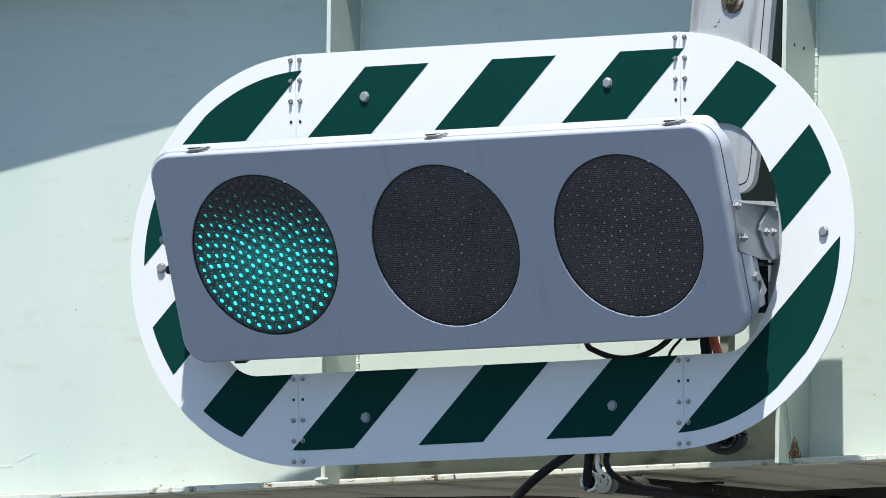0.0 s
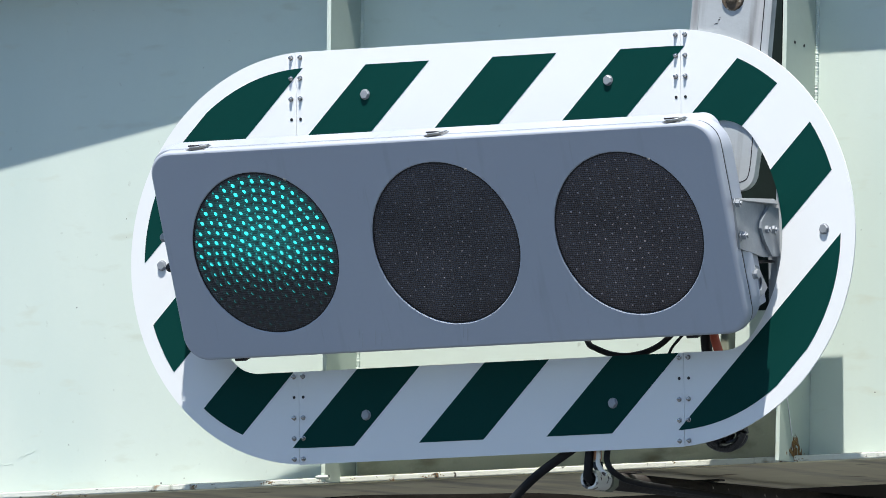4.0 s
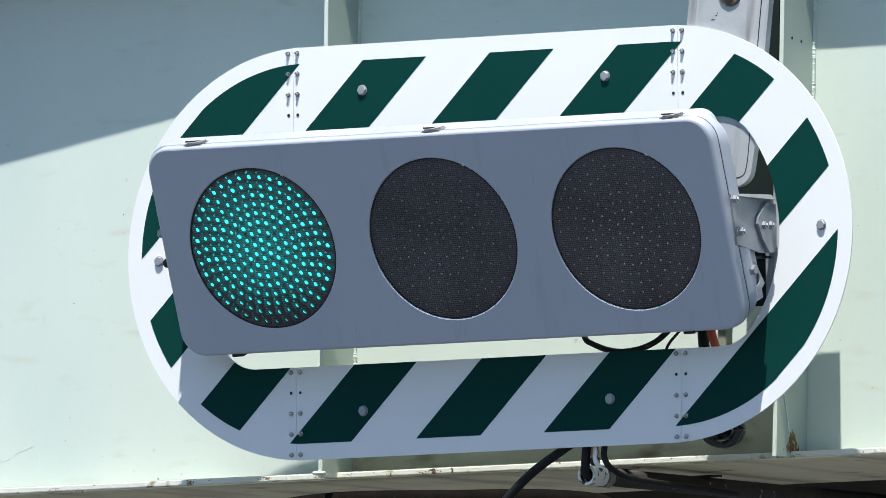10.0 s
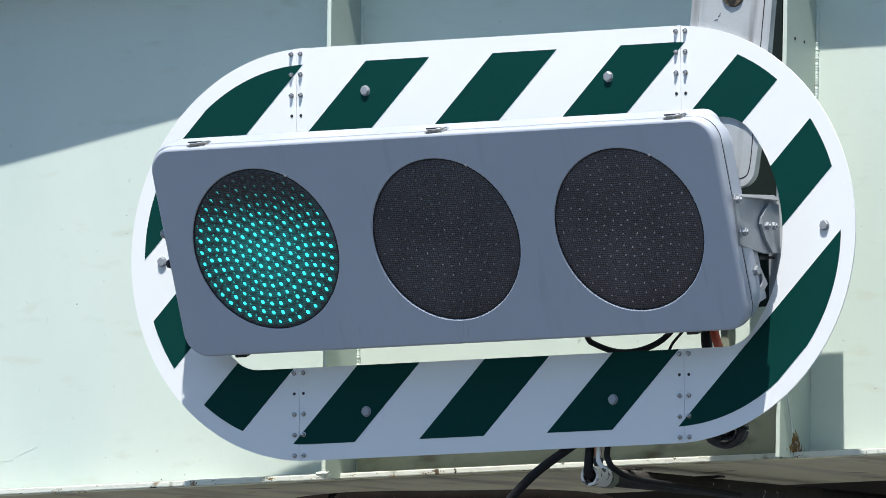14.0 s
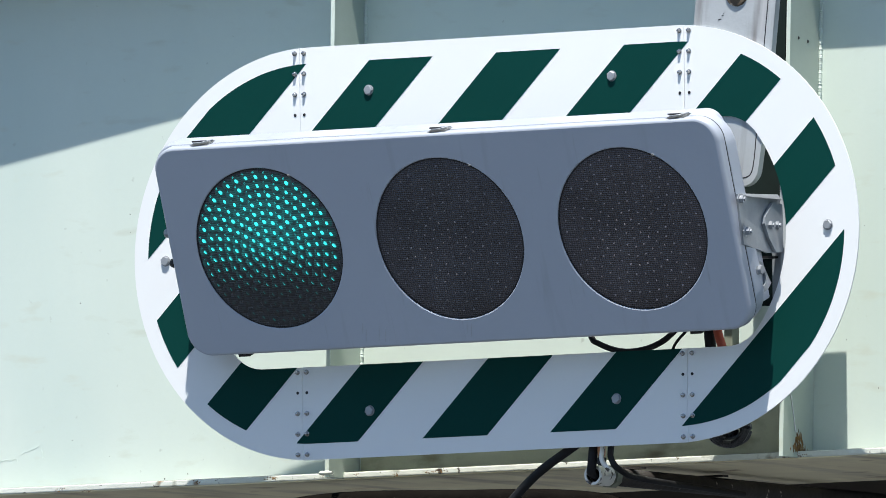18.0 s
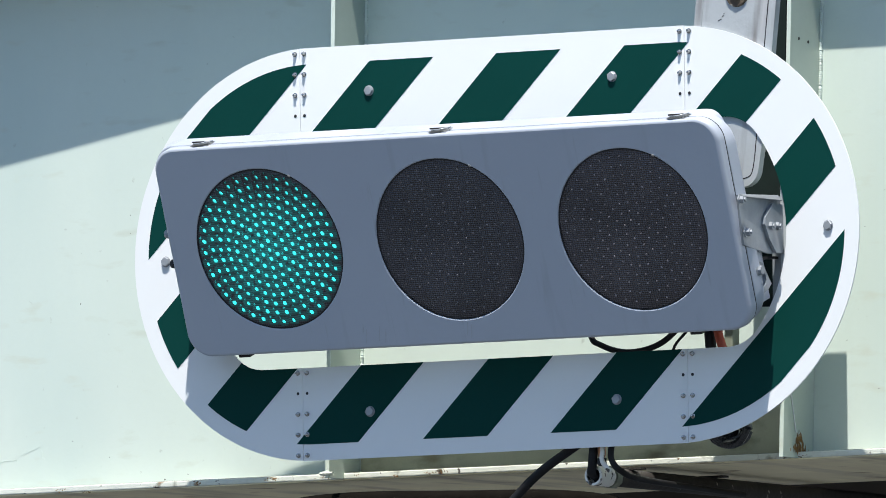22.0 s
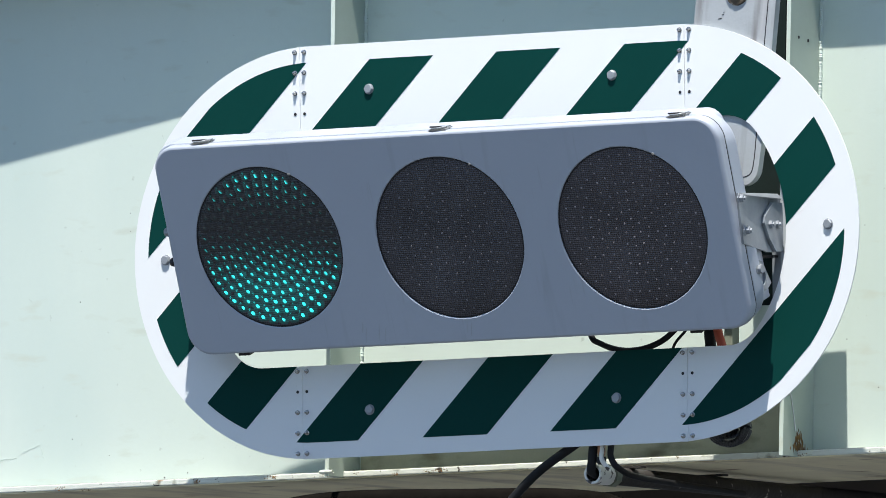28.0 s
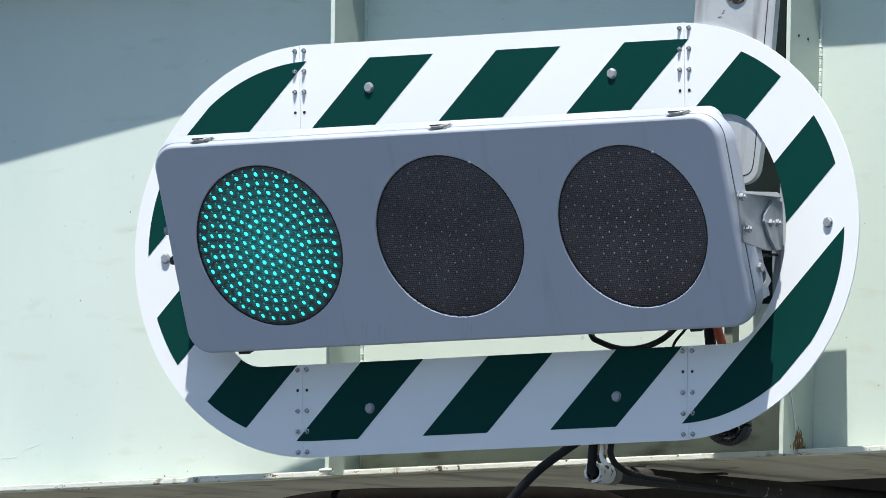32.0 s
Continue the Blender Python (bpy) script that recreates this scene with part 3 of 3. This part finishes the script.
for n, cx in enumerate(LENSES):
    lens = new("lens", lens_mesh("lens", (LENS_G, LENS, LENS_B)[n]))
    lens.parent = signal
    lens.location = (cx, 0, 0)
    tagged(lens, ("green lens with lit diodes", "dark unlit lens", "dark unlit lens with a warm tinge")[n])
    part("lens_ring", slab(arc(0, 0, LR + 0.0016, 0, 360, 72)[:-1], [arc(0, 0, LR - 0.0003, 0, 360, 72)[:-1]], 0.003), DARK, lens, "thin black seal ring", m=pose(0, 0.0014, 0))
    for x, z in SPOTS:
        d = math.hypot(x, z)
        skin = 0.0008 + 0.0002 * min(d / 0.06, 1) + 0.0002 * max(min((d - 0.06) / 0.05, 1), 0) + 0.0008 * max((d - 0.11) / 0.0385, 0)
        ob = new("diode", (diode_me, bead_me, bead_b_me)[n])
        ob.parent = lens
        ob.location = (x, skin + (0.00409 if n == 0 else 0.0019), z)
        if n == 0:
            ob.scale = [random.uniform(0.98, 1.025)] * 3
            diodes.append((ob, x, z, radians(random.uniform(40, 62))))
            # the bloom round this diode, as a faintly shining disc
            ob = new("facet", halo_me[min(int(d / 0.0300), 4)])
            ob.parent = lens
            ob.location = (x, skin + 0.0279, z)
            diodes.append((ob, x, z, radians(random.uniform(88, 92))))

    if n:
        part("hub", lathe([(0.0036, 0.0), (0.0030, -0.0004), (0.0016, -0.0007)], 12), LENS_B, lens, "small centre boss", True, pose(0, 0.0009, 0))

    part("clip", box(-0.0027, 0.0027, -0.0012, 0.0014, -0.0016, 0.0016, 0.0005), INOX, lens, "small bright retaining clip", m=pose(0.1528 * math.cos(radians(62.4)), 0, 0.1528 * math.sin(radians(62.4)), 0, 27.6, 0))

RUN = shader("grey_dirt_run", (0.385, 0.410, 0.452), 0.5, vary=0.12, scale=60)
for x0, z0, x1, z1, r in ((-0.2154, -0.1502, -0.2199, -0.1708, 0.0012), (-0.2103, -0.1603, -0.2165, -0.1890, 0.0010), (-0.182, -0.1561, -0.1880, -0.1840, 0.0009), (-0.1699, -0.1622, -0.1755, -0.1880, 0.0012), (0.0032, -0.1565, -0.0021, -0.1808, 0.0009), (0.0114, -0.1607, 0.0058, -0.1867, 0.0011)):
    part("dirt_run", tube([(x0, r - 0.0002, z0), ((x0 + x1) / 2 + 0.0004, r - 0.0004, (z0 + z1) / 2), (x1, r - 0.0002, z1)], r, 8, 5), RUN, signal, "faint grey dirt run on the front", True)

# latches on the top edge and catches below
for i, x in enumerate((-0.4896, 0.0134, 0.5098)):
    latch = part("latch", box(-0.020, 0.018, 0.006, 0.034, 0.0003, 0.0016, 0.0005), INOX, signal, "stainless toggle latch", m=pose(x, 0.0, FH / 2))
    part("lever", slab([(-0.016, 0.005), (-0.010, 0.003), (0.008, 0.005), (0.018, 0.014), (0.017, 0.019), (0.004, 0.018), (-0.014, 0.015)], [arc(-0.006, 0.0105, 0.0036, 0, 360, 12)[:-1]], 0.0022, "z"), INOX, latch, m=pose(0, 0, 0.0024, 0, -4, 0))
    part("hook", tube([(-0.012, 0.008, 0.0055), (0.0, 0.008, 0.0055), (0.011, 0.013, 0.0060), (0.019, 0.025, 0.0050)], 0.0013, 6, 3), PLATE, latch)
    part("pin", lathe([(0.0016, -0.020), (0.0016, 0.012)], 8, "x"), DARK, latch, m=pose(0, 0.017, 0.0056))
for x in (-0.491, 0.4588):
    part("catch", box(-0.012, 0.012, 0.02, 0.04, -0.008, 0.0, 0.002), DARK, signal, "small dark hinge tab", m=pose(x, 0, -FH / 2 - 0.002))
for z, mat in ((0.030, STEEL), (-0.027, DARK)):
    part("side_screw", lathe([(0.009, 0.0), (0.009, -0.016), (0.007, -0.0205)], 8, "x"), mat, signal, m=pose(FC - FW / 2 - 0.002, 0.032, z))

# ---- support arm and brackets ----
support = thing("support_arm", pose(0.4918, 0.0040, Z0 + 0.2485, 0, 6.5, 0), "weathered grey steel arm with a rounded lower end", "support arm")
part("shell", slab([(-0.083, 0.21), (-0.083, -0.165), (0.040, -0.165)] + arc(0.043, -0.131, 0.034, -85, -8, 10) + [(0.0795, -0.09), (0.083, -0.02), (0.083, 0.21)], [], 0.016), ARM, support, "", True)
part("slot", box(-0.0052, 0.0052, -0.0004, 0.004, -0.008, 0.006), DARK, support, "small dark slot in the cover", m=pose(0.004, 0, -0.066))
part("flange_lip", slab(rounded(0.014, 0.200, 0.001, 2, -0.074, 0.110), [], 0.0008), ARM, support, m=pose(0, -0.0008, 0))
part("cover_groove", tube([(0.067, 0.0003, 0.205), (0.067, 0.0003, 0.1), (0.067, 0.0003, -0.05), (0.066, 0.0003, -0.128), (0.055, 0.0003, -0.147), (0.03, 0.0003, -0.150), (0.0, 0.0003, -0.150)], 0.0011, 6, 4), DARK, support)
for x, z, dx, dz in ((-0.033, 0.131, 0.007, 0.002), (-0.026, 0.139, 0.004, 0.0015), (-0.023, 0.1435, 0.0015, 0.001)):
    part("scratch", tube([(x, -0.0001, z), (x + dx * 0.5, -0.0001, z + dz * 0.7), (x + dx, -0.0001, z + dz)], 0.0007, 5, 2), DARK, support, "dark scratch in the paint")
part("knob", lathe([(0.024, 0.0), (0.022, -0.004), (0.012, -0.005), (0.011, -0.008), (0.007, -0.010)], 14), KNOB, support, "rusty dark fixing knob", m=pose(0.001, 0, 0.181))

# near-black green sheet for the shadow between arm and stiffener
shade_sheet = thing("gap_shade", pose(0.4928, 0.172, Z0, 0, 1.5, 0), "dark green sheet standing for the shadowed gap behind the signal", "post")
part("plate", box(-0.078, 0.015, 0, 0.005, -0.125, 0.60, 0.001), shader("gap_shade_green", (0.013, 0.021, 0.019), 0.8, vary=0.2, scale=8, spec=0.1), shade_sheet)
part("foot_bar", box(-0.067, -0.049, -0.068, -0.042, -0.27, -0.12, 0.003), TAN, shade_sheet, "dull olive bar")
bracket = thing("mounting_bracket", pose(0.5921, -0.0405, Z0 - 0.0035), "galvanised steel bracket bolted to the signal's side", "bracket")
part("side_plate", slab([(-0.108, 0.056), (0.050, 0.063), (0.050, -0.040), (0.0, -0.043), (-0.086, -0.033)], [], 0.005, "x"), PLATE, bracket)
bm = bmesh.new()
ends = [[bm.verts.new((x, y, z + dz)) for x, z in ((0.004, 0.063), (0.007, 0.0635), (0.007 + w, 0.0625 - w), (0.005 + w, 0.061 - w))] for y, w, dz in ((-0.100, 0.0025, -0.006), (0.034, 0.0085, 0.0005))]
for k in range(4):
    bm.faces.new((ends[0][k], ends[0][(k + 1) % 4], ends[1][(k + 1) % 4], ends[1][k]))
bm.faces.new(ends[0]), bm.faces.new(ends[1])
part("top_lip", bm, STEEL, bracket)
part("hinge_plate", slab([(0.017, 0.047), (0.052, 0.047), (0.056, -0.040), (0.028, -0.041), (0.004, -0.018), (-0.012, 0.008), (-0.010, 0.020)], [], 0.006, "x"), PLATE, bracket, m=pose(0.0060, -0.010, 0.0003))
part("upright", box(-0.02, 0.016, 0.058, 0.066, -0.135, 0.060, 0.002), PLATE, bracket)
part("lower_shelf", box(-0.06, 0.0, 0.030, 0.046, -0.050, -0.046), DARK, bracket)
part("lower_plate", slab([(-0.030, -0.058), (-0.012, -0.060), (0.020, -0.096), (0.008, -0.108), (-0.014, -0.117), (-0.030, -0.112)], [arc(-0.012, -0.090, 0.014, 0, 360, 14)[:-1]], 0.004, "x"), PLATE, bracket, m=pose(-0.004, 0, 0))
for x, y, z in ((0.006, -0.110, 0.0465), (0.006, -0.088, -0.0100), (0.0035, -0.002, 0.006), (0.0035, 0.022, 0.0075)):
    part("nut", lathe([(0.011, 0.005), (0.011, 0.007), (0.0078, 0.0075), (0.0078, 0.015), (0.0045, 0.0152), (0.004, 0.018)], 6, "x"), STEEL, bracket, m=pose(x, y, z))
part("nut", lathe([(0.012, 0.0), (0.012, 0.004), (0.008, 0.005), (0.008, 0.011)], 8, "x"), STEEL, bracket, m=pose(0, -0.03, -0.075))

# ---- cables ----


def cable(points, r, mat, label, name="cable"):
    ob = part(name, tube([(x, y, Z0 + z) for x, y, z in points], r), mat, None, label, True)
    return tagged(ob, category="cable")


cable([(0.165, 0.05, -0.13), (0.1909, 0.025, -0.1772), (0.2108, 0.02, -0.1904), (0.246, 0.018, -0.2031), (0.2812, 0.018, -0.2067), (0.3225, 0.02, -0.1993), (0.358, 0.025, -0.1785), (0.39, 0.05, -0.13)], 0.0055, RUBBER, "black rubber cable hanging in a loop under the signal")
cable([(0.42, 0.03, -0.14), (0.3909, 0.02, -0.1748), (0.3635, 0.02, -0.2062), (0.35, 0.03, -0.26)], 0.0026, RUBBER, "thin black cable running down behind the board")
cable([(0.459, 0.012, -0.15), (0.462, 0.012, -0.18), (0.470, 0.012, -0.2057), (0.479, 0.03, -0.26)], 0.0085, RED, "orange-red cable below the signal")
cable([(0.438, 0.025, -0.15), (0.439, 0.022, -0.1797), (0.441, 0.022, -0.2047), (0.445, 0.03, -0.26)], 0.0105, RUBBER, "black cable next to the red one")
cable([(-0.01, 0.01, -0.51), (0.0278, 0.02, -0.4628), (0.078, 0.02, -0.4198), (0.1376, 0.02, -0.3834), (0.19, 0.025, -0.355), (0.25, 0.03, -0.34)], 0.0085, RUBBER, "thick black cable sagging below the board")
cable([(0.205, 0.02, -0.33), (0.1965, 0.02, -0.3707), (0.1925, 0.02, -0.405), (0.1885, 0.03, -0.4245), (0.188, 0.10, -0.4257), (0.188, 0.3, -0.4257)], 0.0085, RUBBER, "thick black cable entering the pipe end")
cable([(0.235, 0.02, -0.33), (0.233, 0.02, -0.3722), (0.2322, 0.02, -0.3977), (0.2450, 0.03, -0.4190), (0.245, 0.12, -0.432), (0.232, 0.5, -0.44)], 0.0058, RUBBER, "black cable bending under the flange")
# no cable: this black tube paints the darkness under the flange
cable([(-0.72, 0.22, -0.50), (-0.60, 0.22, -0.457), (-0.45, 0.22, -0.443), (-0.2, 0.22, -0.449), (0.0, 0.22, -0.456), (0.12, 0.24, -0.475), (0.2, 0.3, -0.53)], 0.021, ZONE_BLACK, "thick black tube standing for the dark zone under the flange", "trunk_cable")
part_c = thing("cable_fitting", pose(0.211, 0.022, Z0 - 0.390), "copper cable fitting between two black cables", "fitting")
part("ferrule", lathe([(0.006, 0.03), (0.0075, 0.022), (0.0075, 0.0), (0.005, -0.006)], 12, "z"), COPPER, part_c, "", True)
part("collar", lathe([(0.009, -0.006), (0.009, -0.016), (0.006, -0.02)], 10, "z"), DARK, part_c)
cable([(0.2170, 0.016, -0.365), (0.2175, 0.014, -0.3837), (0.2160, 0.014, -0.3979), (0.2196, 0.016, -0.4083), (0.2281, 0.022, -0.420)], 0.0046, RIM, "short white cable sleeve above the pipe end", "sleeve")
GLOSS = shader("glossy_rubber", (0.022, 0.022, 0.024), 0.28, vary=0.2, scale=40)
coil = thing("cable_coil", pose(0.458, 0.055, Z0 - 0.352), "coiled black cable tucked under the board", "cable coil")
for i in range(4):
    a = 0.037 - 0.004 * i
    part("turn", tube([(a * math.cos(t), 0.006 * i + 0.004 * math.sin(3 * t), a * 0.75 * math.sin(t)) for t in np.linspace(0, 6.2, 14)], 0.0075, 8, 3), GLOSS, coil, "", True, pose(0.002 * i, 0, -0.002 * i, 8 * i, 0, 25 * i))

# ---- pipe under the flange ----
pipe = thing("conduit_pipe", pose(0.188, 0.03, Z0 - 0.4257), "old conduit pipe under the flange with peeling paint", "pipe")
part("tube", slab(arc(0, 0, 0.0165, 0, 360, 28)[:-1], [arc(0, 0, 0.0135, 0, 360, 28)[:-1]], 1.3), PIPE, pipe, "", True, pose(0, 0.02, 0))
part("coupling", slab(arc(0, 0, 0.0182, 0, 360, 28)[:-1], [arc(0, 0, 0.0136, 0, 360, 28)[:-1]], 0.052), RIM, pipe, "chipped white coupling at the pipe's end", True)
part("lock_nut", slab(arc(0, 0, 0.0212, 15, 375, 8)[:-1], [arc(0, 0, 0.0168, 0, 360, 20)[:-1]], 0.018), TAN, pipe, "dull beige lock nut", False, pose(0, 0.055, 0))
for y in (0.12, 0.42):
    part("clamp", box(-0.03, 0.03, y, y + 0.02, 0.0160, 0.0195), PIPE, pipe)

for x, y, z in ((0.5270, 0.194, 0.36), (0.5269, 0.228, 0.356)):
    part("drilled_hole", lathe([(0.0032, 0.0), (0.003, 0.0006)], 10, "x"), DARK, girder, "small dark drilled hole", m=pose(x + 0.0052, y - GAP, Z0 + z - G0))
part("paint_run", tube([(0.5140, 0.166 - GAP, 0.176), (0.5132, 0.175 - GAP, 0.14), (0.5116, 0.192 - GAP, 0.09), (0.5100, 0.207 - GAP, 0.040)], 0.0011, 5, 3), WHITE, girder, "thin white paint run")
for x, z, r in ((-0.94, 0.114, 0.0022), (-0.94, 0.08, 0.0014), (-1.05, -0.046, 0.0025), (0.58, -0.185, 0.0018), (0.645, -0.275, 0.0022), (-0.82, -0.372, 0.002), (-0.99, -0.333, 0.0016), (-0.87, -0.379, 0.003), (-1.07, -0.3, 0.0018), (0.62, 0.02, 0.0016)):
    part("paint_chip", lathe([(r * 0.55, -0.0002), (r * 0.3, -0.0006)], 7), PIPE, girder, "tiny dark chip in the paint", m=pose(x, 0, Z0 + z - G0))
for way in (((-1.229, -0.3343), (-1.2151, -0.33), (-1.2037, -0.3326), (-1.1923, -0.3293), (-1.1886, -0.337)),
            ((-1.1796, -0.3213), (-1.1745, -0.3161), (-1.1676, -0.318), (-1.1632, -0.3139), (-1.1543, -0.3132), (-1.1461, -0.3081), (-1.1404, -0.3073)),
            ((-1.1386, -0.3133), (-1.1361, -0.3198), (-1.1349, -0.3295), (-1.1324, -0.3339)), ((-1.1278, -0.3126), (-1.124, -0.309)), ((-1.1758, -0.3209), (-1.1708, -0.3227))):
    path = []
    for (x0, z0), (x1, z1) in zip(way, way[1:]):
        path += [(x0 + (x1 - x0) * k / 3 + rnd.gauss(0, 0.0006), 0.0001, Z0 + z0 + (z1 - z0) * k / 3 - G0 + rnd.gauss(0, 0.0006)) for k in range(3)]
    part("paint_crack", tube(path, 0.0007, 6, 3), MINT, girder, "raised edge of cracked, lifting paint", True)

# rust on the stiffener's foot
rust = thing("rust_patch", pose(0.4976, 0.220, G0 + 0.006), "flaky brown rust patch at the stiffener's foot", "rust", kind="stuff")
bm = bmesh.new()
rnd = random.Random(5)
for i in range(120):
    y = rnd.gauss(0, 0.0095)
    h = rnd.random() ** 1.8 * 0.036 * math.exp(-(y / 0.016) ** 2)
    s = rnd.uniform(0.0007, 0.0017)
    bmesh.ops.create_icosphere(bm, subdivisions=1, radius=1, matrix=Matrix.Translation((0.0103 + 0.033 * h, y, 0.002 + h)) @ Matrix.Diagonal((0.0008, s, s * rnd.uniform(2, 7), 1)))
part("flakes", bm, RUST, rust)


# ---- what moves ----
BEATS = [(-1.0, 0), (6.0, 1), (12.8, 2), (19.95, 3), (28.1, 4), (36.0, 5)]


def beat(t):
    for (a, i), (b, j) in zip(BEATS, BEATS[1:]):
        if t <= b:
            return i + (t - a) / (b - a)


def motions():
    """The green diodes: the lamp's beat runs up the lens as a dark band, so each bead turns its
    shining side away and back, the lower ones before the upper ones."""
    for ob, x, z, lean in diodes:
        rows = []
        place = ob.location.copy()
        down = 0.085 - (z + 0.048 * x) * 1.677
        for t in range(0, 33):
            turn = 2 * math.pi * (beat(t) + down)
            m = Matrix.Translation(place) @ Matrix.Rotation(lean, 4, "Y") @ Matrix.Rotation(turn, 4, "X")
            rows.append((t, m))
        walk(ob, rows)


motions()
